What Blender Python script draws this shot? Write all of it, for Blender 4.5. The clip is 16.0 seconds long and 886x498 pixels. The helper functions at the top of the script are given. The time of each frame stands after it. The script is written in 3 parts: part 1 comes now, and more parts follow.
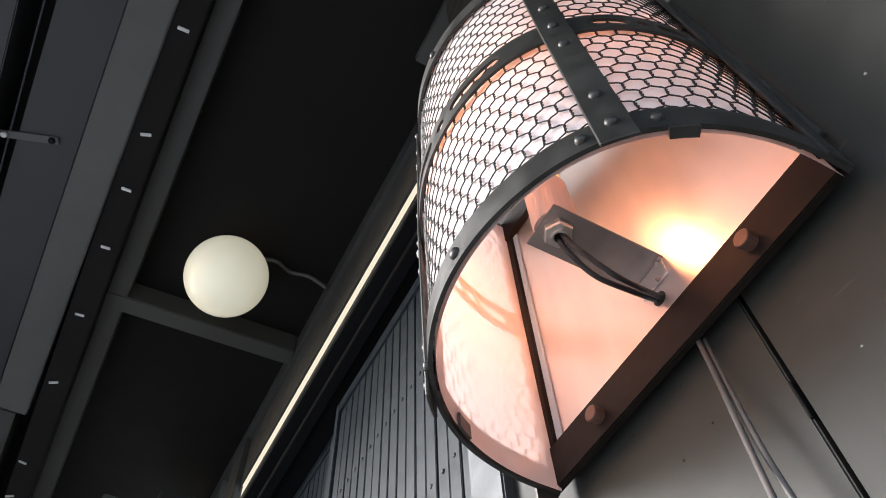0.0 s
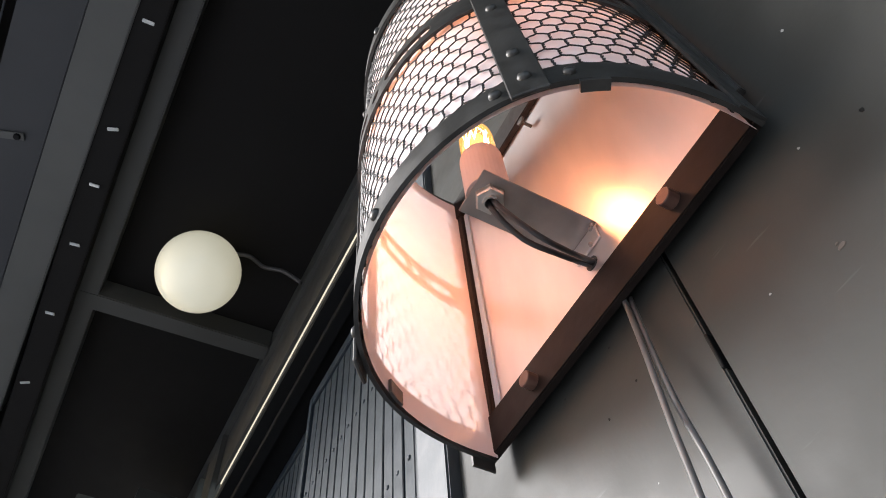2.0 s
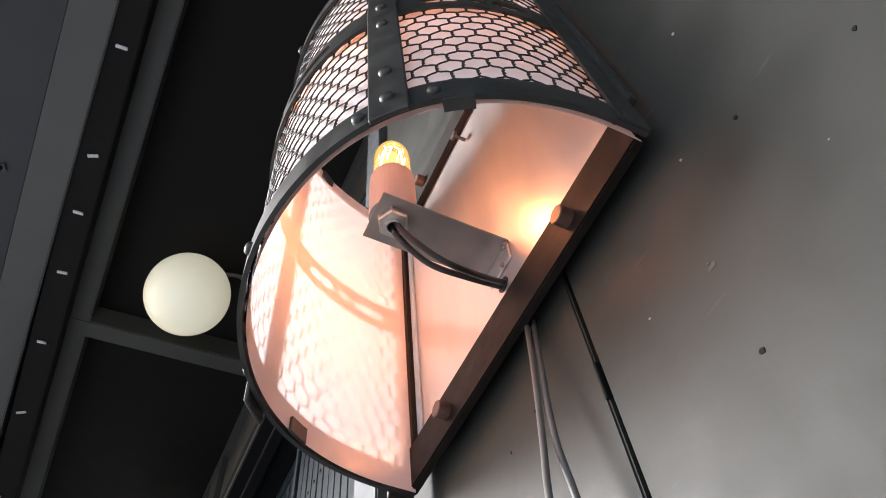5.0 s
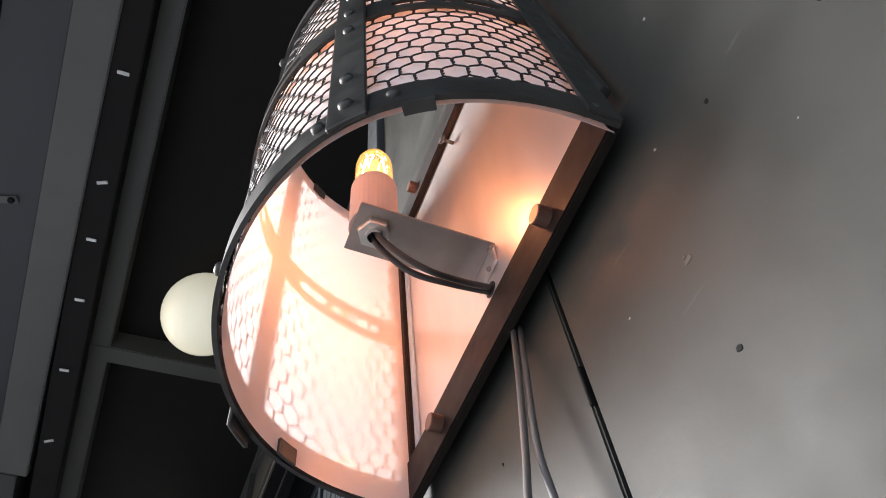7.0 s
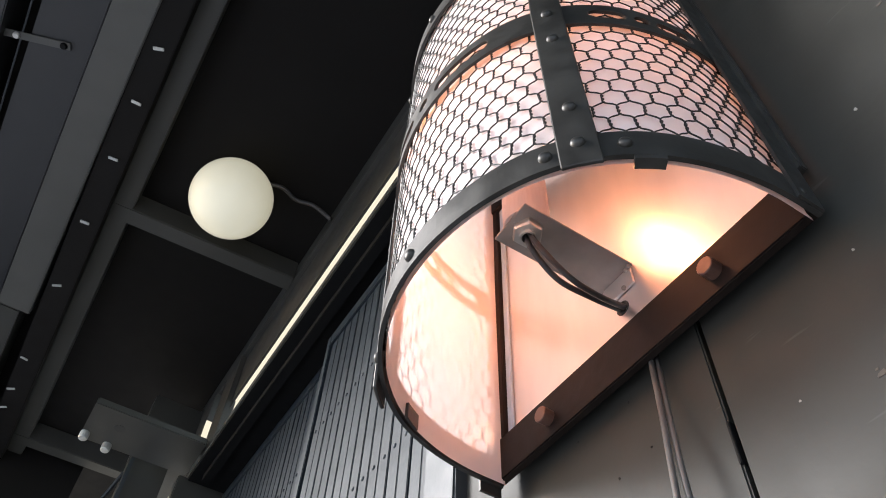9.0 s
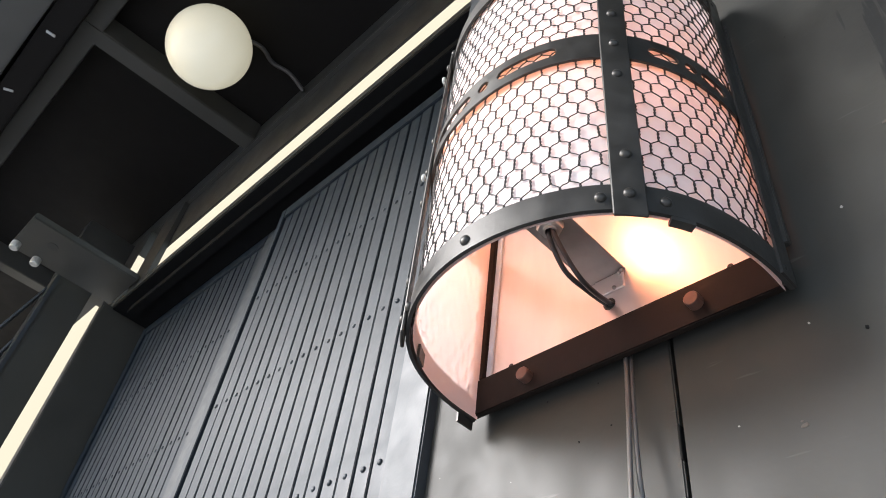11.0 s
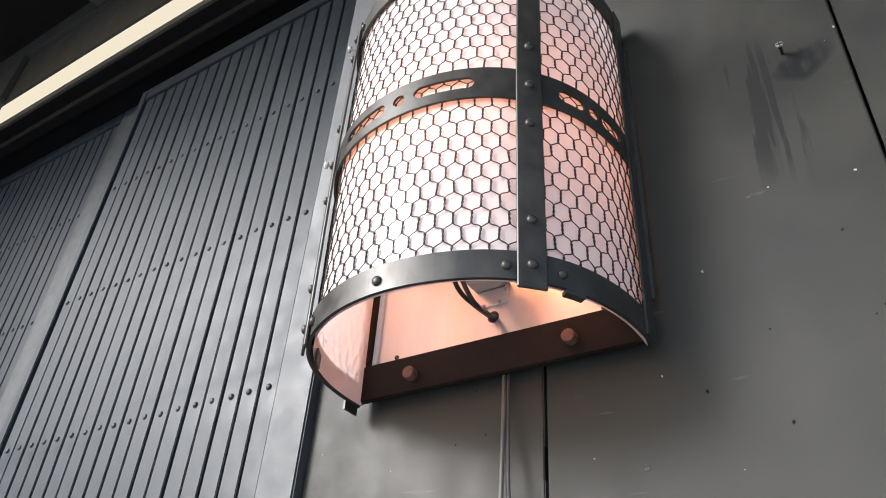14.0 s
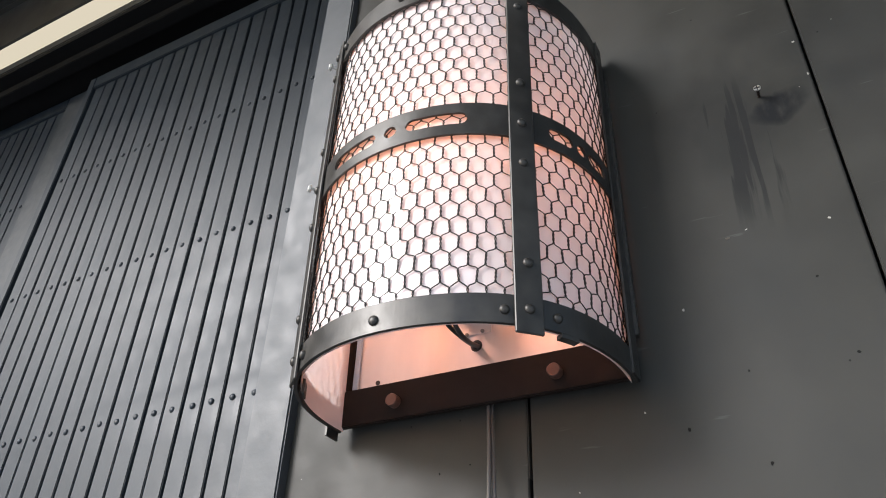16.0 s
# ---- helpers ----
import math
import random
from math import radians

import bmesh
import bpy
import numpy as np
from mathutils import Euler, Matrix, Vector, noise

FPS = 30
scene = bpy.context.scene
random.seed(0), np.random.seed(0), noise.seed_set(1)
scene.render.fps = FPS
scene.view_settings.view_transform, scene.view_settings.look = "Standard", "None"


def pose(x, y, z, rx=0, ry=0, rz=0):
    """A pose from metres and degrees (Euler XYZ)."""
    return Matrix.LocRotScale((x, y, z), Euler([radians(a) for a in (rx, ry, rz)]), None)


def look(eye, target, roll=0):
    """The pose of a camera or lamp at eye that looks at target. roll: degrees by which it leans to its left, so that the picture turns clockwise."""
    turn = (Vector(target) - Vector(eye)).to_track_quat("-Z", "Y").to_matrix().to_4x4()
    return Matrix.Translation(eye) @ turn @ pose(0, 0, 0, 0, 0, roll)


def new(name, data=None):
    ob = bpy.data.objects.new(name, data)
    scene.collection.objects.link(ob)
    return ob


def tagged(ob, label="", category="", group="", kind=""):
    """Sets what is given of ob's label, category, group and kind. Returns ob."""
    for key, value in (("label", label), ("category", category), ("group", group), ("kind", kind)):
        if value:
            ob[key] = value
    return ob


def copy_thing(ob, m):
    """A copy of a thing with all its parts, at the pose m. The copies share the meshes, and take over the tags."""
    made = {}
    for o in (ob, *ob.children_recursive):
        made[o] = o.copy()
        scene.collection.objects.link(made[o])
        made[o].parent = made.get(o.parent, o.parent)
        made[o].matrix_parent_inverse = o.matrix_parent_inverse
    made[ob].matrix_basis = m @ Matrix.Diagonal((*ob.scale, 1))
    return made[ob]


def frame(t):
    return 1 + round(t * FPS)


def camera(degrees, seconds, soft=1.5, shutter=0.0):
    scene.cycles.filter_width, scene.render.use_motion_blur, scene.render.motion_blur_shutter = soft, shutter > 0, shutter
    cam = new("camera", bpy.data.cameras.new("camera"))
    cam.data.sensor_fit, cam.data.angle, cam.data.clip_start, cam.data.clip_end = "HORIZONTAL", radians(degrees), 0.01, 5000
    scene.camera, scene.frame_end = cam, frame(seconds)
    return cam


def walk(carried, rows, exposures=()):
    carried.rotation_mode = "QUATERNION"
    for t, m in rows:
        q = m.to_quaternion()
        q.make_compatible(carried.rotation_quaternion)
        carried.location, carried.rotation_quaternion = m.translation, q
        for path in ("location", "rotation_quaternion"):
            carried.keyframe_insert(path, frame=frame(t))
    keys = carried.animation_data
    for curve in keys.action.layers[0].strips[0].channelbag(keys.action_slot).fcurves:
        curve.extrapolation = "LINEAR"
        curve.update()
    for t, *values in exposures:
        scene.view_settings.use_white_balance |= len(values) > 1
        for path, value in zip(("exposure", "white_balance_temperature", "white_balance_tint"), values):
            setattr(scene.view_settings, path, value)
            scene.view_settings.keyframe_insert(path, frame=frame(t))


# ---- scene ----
cam = camera(61.3, 16.0, soft=1.0)
PATH = [
    (0, (0.002, 0.004, 1.545), (0.554, 0.91, 3.24), -3.6),
    (0.5, (0.005, 0.004, 1.541), (0.565, 0.906, 3.236), -4.2),
    (1, (0.019, 0.007, 1.532), (0.59, 0.908, 3.223), -4.8),
    (1.5, (0.034, 0.006, 1.531), (0.613, 0.902, 3.223), -5.5),
    (2, (0.048, 0.004, 1.532), (0.637, 0.893, 3.223), -6.3),
    (2.5, (0.059, -0.003, 1.527), (0.65, 0.879, 3.222), -6.4),
    (3, (0.067, -0.007, 1.525), (0.659, 0.872, 3.221), -6.7),
    (3.5, (0.063, -0.014, 1.531), (0.654, 0.862, 3.229), -6.8),
    (4, (0.087, -0.022, 1.537), (0.681, 0.858, 3.232), -7.1),
    (6.3, (0.139, -0.035, 1.572), (0.637, 0.855, 3.293), -8.2),
    (6.5, (0.144, -0.033, 1.57), (0.642, 0.856, 3.291), -8.4),
    (7, (0.151, -0.037, 1.568), (0.652, 0.864, 3.282), -8.6),
    (7.5, (0.139, -0.039, 1.568), (0.646, 0.869, 3.277), -8.5),
    (8, (0.097, -0.042, 1.578), (0.621, 0.902, 3.261), -7.7),
    (8.5, (0.059, -0.038, 1.575), (0.609, 0.989, 3.2), -2.0),
    (8.7, (0.042, -0.04, 1.58), (0.597, 1.007, 3.192), 1.1),
    (10.8, (-0.11, -0.074, 1.544), (0.742, 1.043, 2.968), 9.7),
    (11, (-0.122, -0.081, 1.548), (0.781, 1.032, 2.943), 9.3),
    (11.5, (-0.14, -0.101, 1.556), (0.909, 0.966, 2.883), 7.1),
    (12, (-0.149, -0.095, 1.566), (0.998, 0.944, 2.832), 5.9),
    (12.5, (-0.171, -0.101, 1.595), (1.038, 0.915, 2.821), 5.7),
    (13, (-0.196, -0.106, 1.607), (1.053, 0.873, 2.824), 5.3),
    (13.5, (-0.226, -0.121, 1.621), (1.062, 0.841, 2.81), 4.8),
    (14, (-0.248, -0.114, 1.627), (1.094, 0.82, 2.779), 4.3),
    (14.5, (-0.256, -0.096, 1.628), (1.136, 0.802, 2.749), 4.1),
    (15, (-0.27, -0.087, 1.642), (1.171, 0.77, 2.733), 3.5),
    (15.5, (-0.287, -0.088, 1.655), (1.169, 0.733, 2.752), 2.6),
    (16, (-0.299, -0.089, 1.659), (1.143, 0.719, 2.784), 2.3),
]
walk(cam, [(t, look(eye, target, roll)) for t, eye, target, roll in PATH],
     exposures=((0, 1.8, 6400, 12), (4.0, 1.86, 6400, 12), (7.0, 1.88, 6400, 12), (8.7, 1.88, 6400, 12), (11.0, 1.9, 6400, 12), (12.5, 1.82, 6400, 12), (14.0, 1.69, 6400, 12), (15.0, 1.47, 6400, 12), (16.0, 1.4, 6400, 12)))

# ---- world and light ----
world = bpy.data.worlds.new("sky")
scene.world = world
world.use_nodes = True
wn = world.node_tree.nodes
sky = wn.new("ShaderNodeTexSky")
sky.sky_type = "NISHITA"
sky.sun_disc = False
SUN_ELEV, SUN_AZ = 27.0, 36.0     # degrees; azimuth from the street side (-x) towards +y
sun_dir = Vector((-math.cos(radians(SUN_ELEV)) * math.cos(radians(SUN_AZ)),
                  math.cos(radians(SUN_ELEV)) * math.sin(radians(SUN_AZ)), math.sin(radians(SUN_ELEV))))
sky.sun_elevation = radians(SUN_ELEV)
sky.sun_rotation = math.atan2(sun_dir.x, sun_dir.y)
wn["Background"].inputs["Strength"].default_value = 0.13
world.node_tree.links.new(sky.outputs[0], wn["Background"].inputs["Color"])
sun = new("sun", bpy.data.lights.new("sun", "SUN"))
sun.data.energy = 2.0
sun.data.angle = radians(24)
sun.data.color = (1.0, 0.99, 0.97)
sun.matrix_world = look(sun_dir * 20, (0, 0, 0))


# ---- materials ----
def mat(name, color, rough=0.5, metal=0.0, var=0.15, scale=30.0, bump=0.0, bump_scale=200.0, fine=0.0, coat=0.0, per_object=0.0, spec=0.5, rough_var=0.08, stretch=(1, 1, 1)):
    """Painted or metal surface: two scales of tone variation, fine relief, uneven gloss."""
    m = bpy.data.materials.new(name)
    m.use_nodes = True
    nt = m.node_tree
    n, l = nt.nodes, nt.links
    b = n["Principled BSDF"]
    b.inputs["Metallic"].default_value = metal
    b.inputs["Coat Weight"].default_value = coat
    b.inputs["Specular IOR Level"].default_value = spec
    co = n.new("ShaderNodeTexCoord").outputs["Object"]
    big = n.new("ShaderNodeTexNoise")
    big.inputs["Scale"].default_value = scale * 0.15
    big.inputs["Detail"].default_value = 4
    small = n.new("ShaderNodeTexNoise")
    small.inputs["Scale"].default_value = scale
    small.inputs["Detail"].default_value = 6
    mp = n.new("ShaderNodeMapping")
    mp.inputs["Scale"].default_value = stretch
    l.new(co, mp.inputs["Vector"])
    for t in (big, small):
        l.new(mp.outputs[0], t.inputs["Vector"])
    add = n.new("ShaderNodeMath")
    add.operation = "ADD"
    l.new(big.outputs[0], add.inputs[0])
    l.new(small.outputs[0], add.inputs[1])
    val = n.new("ShaderNodeMapRange")
    val.inputs["From Min"].default_value, val.inputs["From Max"].default_value = 0.6, 1.4
    val.inputs["To Min"].default_value, val.inputs["To Max"].default_value = 1 - var, 1 + var
    l.new(add.outputs[0], val.inputs["Value"])
    value = val.outputs[0]
    if per_object:
        info = n.new("ShaderNodeObjectInfo")
        r = n.new("ShaderNodeMapRange")
        r.inputs["To Min"].default_value, r.inputs["To Max"].default_value = 1 - per_object, 1 + per_object
        l.new(info.outputs["Random"], r.inputs["Value"])
        mul = n.new("ShaderNodeMath")
        mul.operation = "MULTIPLY"
        l.new(value, mul.inputs[0])
        l.new(r.outputs[0], mul.inputs[1])
        value = mul.outputs[0]
    tint = n.new("ShaderNodeVectorMath")
    tint.operation = "SCALE"
    tint.inputs[0].default_value = color
    l.new(value, tint.inputs["Scale"])
    l.new(tint.outputs[0], b.inputs["Base Color"])
    rr = n.new("ShaderNodeMapRange")
    rr.inputs["From Min"].default_value, rr.inputs["From Max"].default_value = 0.3, 0.7
    rr.inputs["To Min"].default_value, rr.inputs["To Max"].default_value = rough - rough_var, rough + rough_var
    l.new(small.outputs[0], rr.inputs["Value"])
    l.new(rr.outputs[0], b.inputs["Roughness"])
    if bump:
        bt = n.new("ShaderNodeTexNoise")
        bt.inputs["Scale"].default_value = bump_scale
        bt.inputs["Detail"].default_value = 5
        l.new(co, bt.inputs["Vector"])
        bp = n.new("ShaderNodeBump")
        bp.inputs["Strength"].default_value = bump
        bp.inputs["Distance"].default_value = 0.002
        l.new(bt.outputs[0], bp.inputs["Height"])
        l.new(bp.outputs[0], b.inputs["Normal"])
    return m


WALL_PAINT = mat("grey_wall_paint", (0.0300, 0.0300, 0.0270), 0.5, var=0.18, scale=18, bump=0.15, bump_scale=60, spec=0.23)


def weathered(m, stain_y, stain_z):
    """Adds pits, pale chips, cloudy patches and one dark smear with runs to a painted wall."""
    nt = m.node_tree
    n, l = nt.nodes, nt.links
    b = n["Principled BSDF"]
    base = b.inputs["Base Color"].links[0].from_socket
    co = n.new("ShaderNodeTexCoord").outputs["Object"]

    def calc(op, a, c=None, clamp=False):
        k = n.new("ShaderNodeMath")
        k.operation, k.use_clamp = op, clamp
        for i, v in enumerate((a, c)):
            if v is None:
                continue
            if isinstance(v, (int, float)):
                k.inputs[i].default_value = v
            else:
                l.new(v, k.inputs[i])
        return k.outputs[0]

    def ramp(v, a, c, lo=0.0, hi=1.0):
        k = n.new("ShaderNodeMapRange")
        k.interpolation_type = "SMOOTHSTEP"
        for i, q in enumerate((a, c, lo, hi)):
            k.inputs[i + 1].default_value = q
        l.new(v, k.inputs[0])
        return k.outputs[0]

    def noise_at(scale, stretch=(1, 1, 1), detail=4):
        mp = n.new("ShaderNodeMapping")
        mp.inputs["Scale"].default_value = stretch
        l.new(co, mp.inputs["Vector"])
        t = n.new("ShaderNodeTexNoise")
        t.inputs["Scale"].default_value, t.inputs["Detail"].default_value = scale, detail
        l.new(mp.outputs[0], t.inputs["Vector"])
        return t.outputs[0]

    def blend(colour, mask, to):
        k = n.new("ShaderNodeMix")
        k.data_type = "RGBA"
        l.new(mask, k.inputs["Factor"])
        l.new(colour, k.inputs["A"])
        k.inputs["B"].default_value = (*to, 1)
        return k.outputs["Result"]

    def spots(scale, size, share):
        v = n.new("ShaderNodeTexVoronoi")
        v.inputs["Scale"].default_value = scale
        v.voronoi_dimensions = "2D"
        l.new(flat.outputs[0], v.inputs["Vector"])
        sep = n.new("ShaderNodeSeparateColor")
        l.new(v.outputs["Color"], sep.inputs[0])
        near = calc("LESS_THAN", v.outputs["Distance"], size)
        return calc("MULTIPLY", near, calc("LESS_THAN", sep.outputs[0], share))

    xyz = n.new("ShaderNodeSeparateXYZ")
    l.new(co, xyz.inputs[0])
    flat = n.new("ShaderNodeCombineXYZ")
    l.new(xyz.outputs[1], flat.inputs[0])
    l.new(xyz.outputs[2], flat.inputs[1])
    wob = calc("MULTIPLY", calc("SUBTRACT", noise_at(14), 0.5), 0.07)

    def patch(y, z, ry, rz):
        dy = calc("DIVIDE", calc("ADD", calc("SUBTRACT", xyz.outputs[1], y), wob), ry)
        dz = calc("DIVIDE", calc("ADD", calc("SUBTRACT", xyz.outputs[2], z), wob), rz)
        return ramp(calc("SQRT", calc("ADD", calc("MULTIPLY", dy, dy), calc("MULTIPLY", dz, dz))), 1.3, 0.5)

    smear = calc("MULTIPLY", patch(stain_y, stain_z, 0.040, 0.018), ramp(noise_at(45, (1, 1, 0.5), 6), 0.30, 0.55))
    haze = calc("MAXIMUM", calc("MULTIPLY", patch(stain_y + 0.05, stain_z - 0.015, 0.045, 0.075), 0.42),
                calc("MULTIPLY", calc("MULTIPLY", patch(stain_y + 0.02, stain_z + 0.05, 0.16, 0.13), ramp(noise_at(9, (1, 1, 0.7), 5), 0.35, 0.6)), 0.36))
    runs = calc("MULTIPLY", ramp(noise_at(85, (1, 1, 0.07)), 0.50, 0.60), calc("MULTIPLY", patch(stain_y + 0.042, stain_z - 0.035, 0.046, 0.10), 0.75))
    mask = calc("MULTIPLY", calc("MAXIMUM", smear, calc("MAXIMUM", haze, runs)), 0.85)
    col = blend(base, mask, (0.010, 0.011, 0.013))
    cloud = ramp(noise_at(6, (1, 1, 0.6), 5), 0.3, 0.7, 0.16, 0.24)
    gloss = calc("MULTIPLY", cloud, calc("SUBTRACT", 1.0, calc("MULTIPLY", mask, 0.8)))
    l.new(gloss, b.inputs["Specular IOR Level"])
    hand = calc("MULTIPLY", ramp(noise_at(5, (1, 1, 1), 6), 0.52, 0.75), 0.35)
    col = blend(col, hand, (0.027, 0.030, 0.031))
    scuff = calc("MULTIPLY", ramp(noise_at(90, (1, 0.12, 1.2), 3), 0.70, 0.76), 0.25)
    col = blend(col, scuff, (0.13, 0.13, 0.13))
    col = blend(col, spots(17, 0.016, 0.12), (0.003, 0.003, 0.003))
    col = blend(col, spots(21, 0.011, 0.05), (0.24, 0.235, 0.22))
    l.new(col, b.inputs["Base Color"])


weathered(WALL_PAINT, -0.115, 2.220)
# grey shifted to blue: sky reflected on the doors, put into the base colour
SHUTTER_PAINT = mat("grey_shutter_paint", (0.0225, 0.0298, 0.0378), 0.43, var=0.12, scale=20, bump=0.15, bump_scale=90, per_object=0.08, spec=0.26)
TRIM_PAINT = mat("grey_trim_paint", (0.041, 0.0475, 0.054), 0.52, var=0.14, scale=25, bump=0.2, bump_scale=70, spec=0.38)
CEILING_PAINT = mat("black_ceiling_paint", (0.0095, 0.0085, 0.0075), 0.7, var=0.25, scale=12, spec=0.15)
BEAM_PAINT = mat("dark_beam_paint", (0.047, 0.046, 0.040), 0.55, var=0.18, scale=10, bump=0.2)
PALE_BEAM = mat("grey_beam_paint", (0.076, 0.075, 0.067), 0.55, var=0.15, scale=9, bump=0.2)
BOARD_PAINT = mat("blue_black_board_paint", (0.0225, 0.0230, 0.0238), 0.5, var=0.2, scale=10)
# near black: in gaps and recesses the shade is put into this colour
RECESS = mat("recess_black", (0.007, 0.007, 0.007), 0.65, var=0.2, scale=15, spec=0.12)
IRON = mat("blackened_iron", (0.042, 0.0400, 0.0365), 0.45, metal=0.35, var=0.45, scale=48, bump=0.07, bump_scale=180)
BOLT_IRON = mat("copper_brown_bolt", (0.14, 0.075, 0.055), 0.4, metal=0.4, var=0.3, scale=90, bump=0.1)
BROWN_IRON = mat("brown_iron", (0.0125, 0.0088, 0.0072), 0.55, metal=0.0, var=0.45, scale=50, bump=0.1, bump_scale=120, spec=0.14)
WIRE = mat("dark_wire", (0.014, 0.013, 0.0125), 0.45, metal=0.3, var=0.3, scale=80)
COPPER = mat("pale_copper_plate", (0.76, 0.715, 0.70), 0.30, metal=0.82, var=0.11, scale=34, rough_var=0.02, stretch=(1, 1, 0.22))
STEEL = mat("brushed_steel", (0.30, 0.27, 0.25), 0.4, metal=0.7, var=0.25, scale=50, bump=0.1)
NUT_STEEL = mat("zinc_nut", (0.55, 0.53, 0.5), 0.35, metal=0.9, var=0.2, scale=90)
# the blue of the sky's reflection is put into this colour
ROD_STEEL = mat("grey_rod", (0.34, 0.45, 0.56), 0.4, metal=0.1, var=0.1, scale=40)
SLEEVE = mat("candle_sleeve", (0.42, 0.34, 0.32), 0.6, var=0.08, scale=50)
BLACK_RUBBER = mat("black_wire_insulation", (0.02, 0.02, 0.02), 0.4, var=0.2, scale=60)
GREY_CABLE = mat("painted_cable", (0.075, 0.070, 0.066), 0.45, var=0.2, scale=60)
GLOBE_GLASS = mat("opal_globe_glass", (0.82, 0.79, 0.645), 0.18, var=0.03, scale=10)
GLOBE_GLASS.node_tree.nodes["Principled BSDF"].inputs["Emission Color"].default_value = (1.0, 0.93, 0.66, 1)
GLOBE_GLASS.node_tree.nodes["Principled BSDF"].inputs["Emission Strength"].default_value = 0.10
CONCRETE = mat("concrete_ground", (0.38, 0.38, 0.38), 0.8, var=0.2, scale=8, bump=0.3, bump_scale=40)
CLIP_METAL = mat("pale_clip_metal", (0.55, 0.55, 0.52), 0.4, metal=0.3, var=0.2, scale=60)
SCREW_METAL = mat("screw_metal", (0.5, 0.49, 0.46), 0.35, metal=0.8, var=0.2, scale=120)


def emitter(name, color, strength):
    m = bpy.data.materials.new(name)
    m.use_nodes = True
    b = m.node_tree.nodes["Principled BSDF"]
    b.inputs["Base Color"].default_value = (0, 0, 0, 1)
    b.inputs["Specular IOR Level"].default_value = 0
    b.inputs["Emission Color"].default_value = (*color, 1)
    b.inputs["Emission Strength"].default_value = strength
    return m


FILAMENT = emitter("glowing_filament", (1.0, 0.34, 0.135), 72.0)
CORE = emitter("amber_glow", (1.0, 0.52, 0.16), 0.75)
DAYLIGHT = emitter("bright_sky_backdrop", (1.0, 0.90, 0.68), 0.28)

# frosted sheet that lets light through
DIFFUSER = bpy.data.materials.new("frosted_diffuser_sheet")
DIFFUSER.use_nodes = True
dn, dl = DIFFUSER.node_tree.nodes, DIFFUSER.node_tree.links
dn.remove(dn["Principled BSDF"])
d_noise = dn.new("ShaderNodeTexNoise")
d_noise.inputs["Scale"].default_value = 35
d_ramp = dn.new("ShaderNodeMapRange")
d_ramp.inputs["To Min"].default_value, d_ramp.inputs["To Max"].default_value = 0.9, 1.0
d_col = dn.new("ShaderNodeVectorMath")
d_col.operation = "SCALE"
d_col.inputs[0].default_value = (0.89, 0.815, 0.815)
dl.new(dn.new("ShaderNodeTexCoord").outputs["Object"], d_noise.inputs["Vector"])
dl.new(d_noise.outputs[0], d_ramp.inputs["Value"])
dl.new(d_ramp.outputs[0], d_col.inputs["Scale"])
d_tr, d_di, d_gl = dn.new("ShaderNodeBsdfTranslucent"), dn.new("ShaderNodeBsdfDiffuse"), dn.new("ShaderNodeBsdfGlossy")
for s in (d_tr, d_di):
    dl.new(d_col.outputs[0], s.inputs["Color"])
d_gl.inputs["Roughness"].default_value = 0.05
d_mix, d_mix2 = dn.new("ShaderNodeMixShader"), dn.new("ShaderNodeMixShader")
d_mix.inputs[0].default_value = 0.69
dl.new(d_tr.outputs[0], d_mix.inputs[1])
dl.new(d_di.outputs[0], d_mix.inputs[2])
d_mix2.inputs[0].default_value = 0.05
dl.new(d_mix.outputs[0], d_mix2.inputs[1])
dl.new(d_gl.outputs[0], d_mix2.inputs[2])
dl.new(d_mix2.outputs[0], dn["Material Output"].inputs[0])

# thin clear bulb glass; a faint amber emission adds the filaments' glow
BULB_GLASS = bpy.data.materials.new("clear_bulb_glass")
BULB_GLASS.use_nodes = True
bn, bl = BULB_GLASS.node_tree.nodes, BULB_GLASS.node_tree.links
bn.remove(bn["Principled BSDF"])
b_t, b_g, b_f, b_m = bn.new("ShaderNodeBsdfTransparent"), bn.new("ShaderNodeBsdfGlossy"), bn.new("ShaderNodeFresnel"), bn.new("ShaderNodeMixShader")
b_t.inputs["Color"].default_value = (1.0, 0.86, 0.62, 1)
b_g.inputs["Roughness"].default_value = 0.03
bl.new(b_f.outputs[0], b_m.inputs[0])
bl.new(b_t.outputs[0], b_m.inputs[1])
bl.new(b_g.outputs[0], b_m.inputs[2])
b_e, b_a = bn.new("ShaderNodeEmission"), bn.new("ShaderNodeAddShader")
b_e.inputs["Color"].default_value = (1.0, 0.50, 0.15, 1)
b_e.inputs["Strength"].default_value = 0.12
bl.new(b_m.outputs[0], b_a.inputs[0])
bl.new(b_e.outputs[0], b_a.inputs[1])
bl.new(b_a.outputs[0], bn["Material Output"].inputs[0])


# ---- mesh helpers ----
def finish(name, bm, material, parent=None, label="", smooth=False):
    bmesh.ops.recalc_face_normals(bm, faces=bm.faces)
    me = bpy.data.meshes.new(name)
    bm.to_mesh(me)
    bm.free()
    if smooth:
        for p in me.polygons:
            p.use_smooth = True
    me.materials.append(material)
    ob = new(name, me)
    if parent is not None:
        ob.parent = parent
        ob.matrix_parent_inverse = parent.matrix_world.inverted()
    if label:
        ob["label"] = label
    return ob


def part(name, bm, material, parent, label="", smooth=False):
    return finish(name, bm, material, parent, label, smooth)


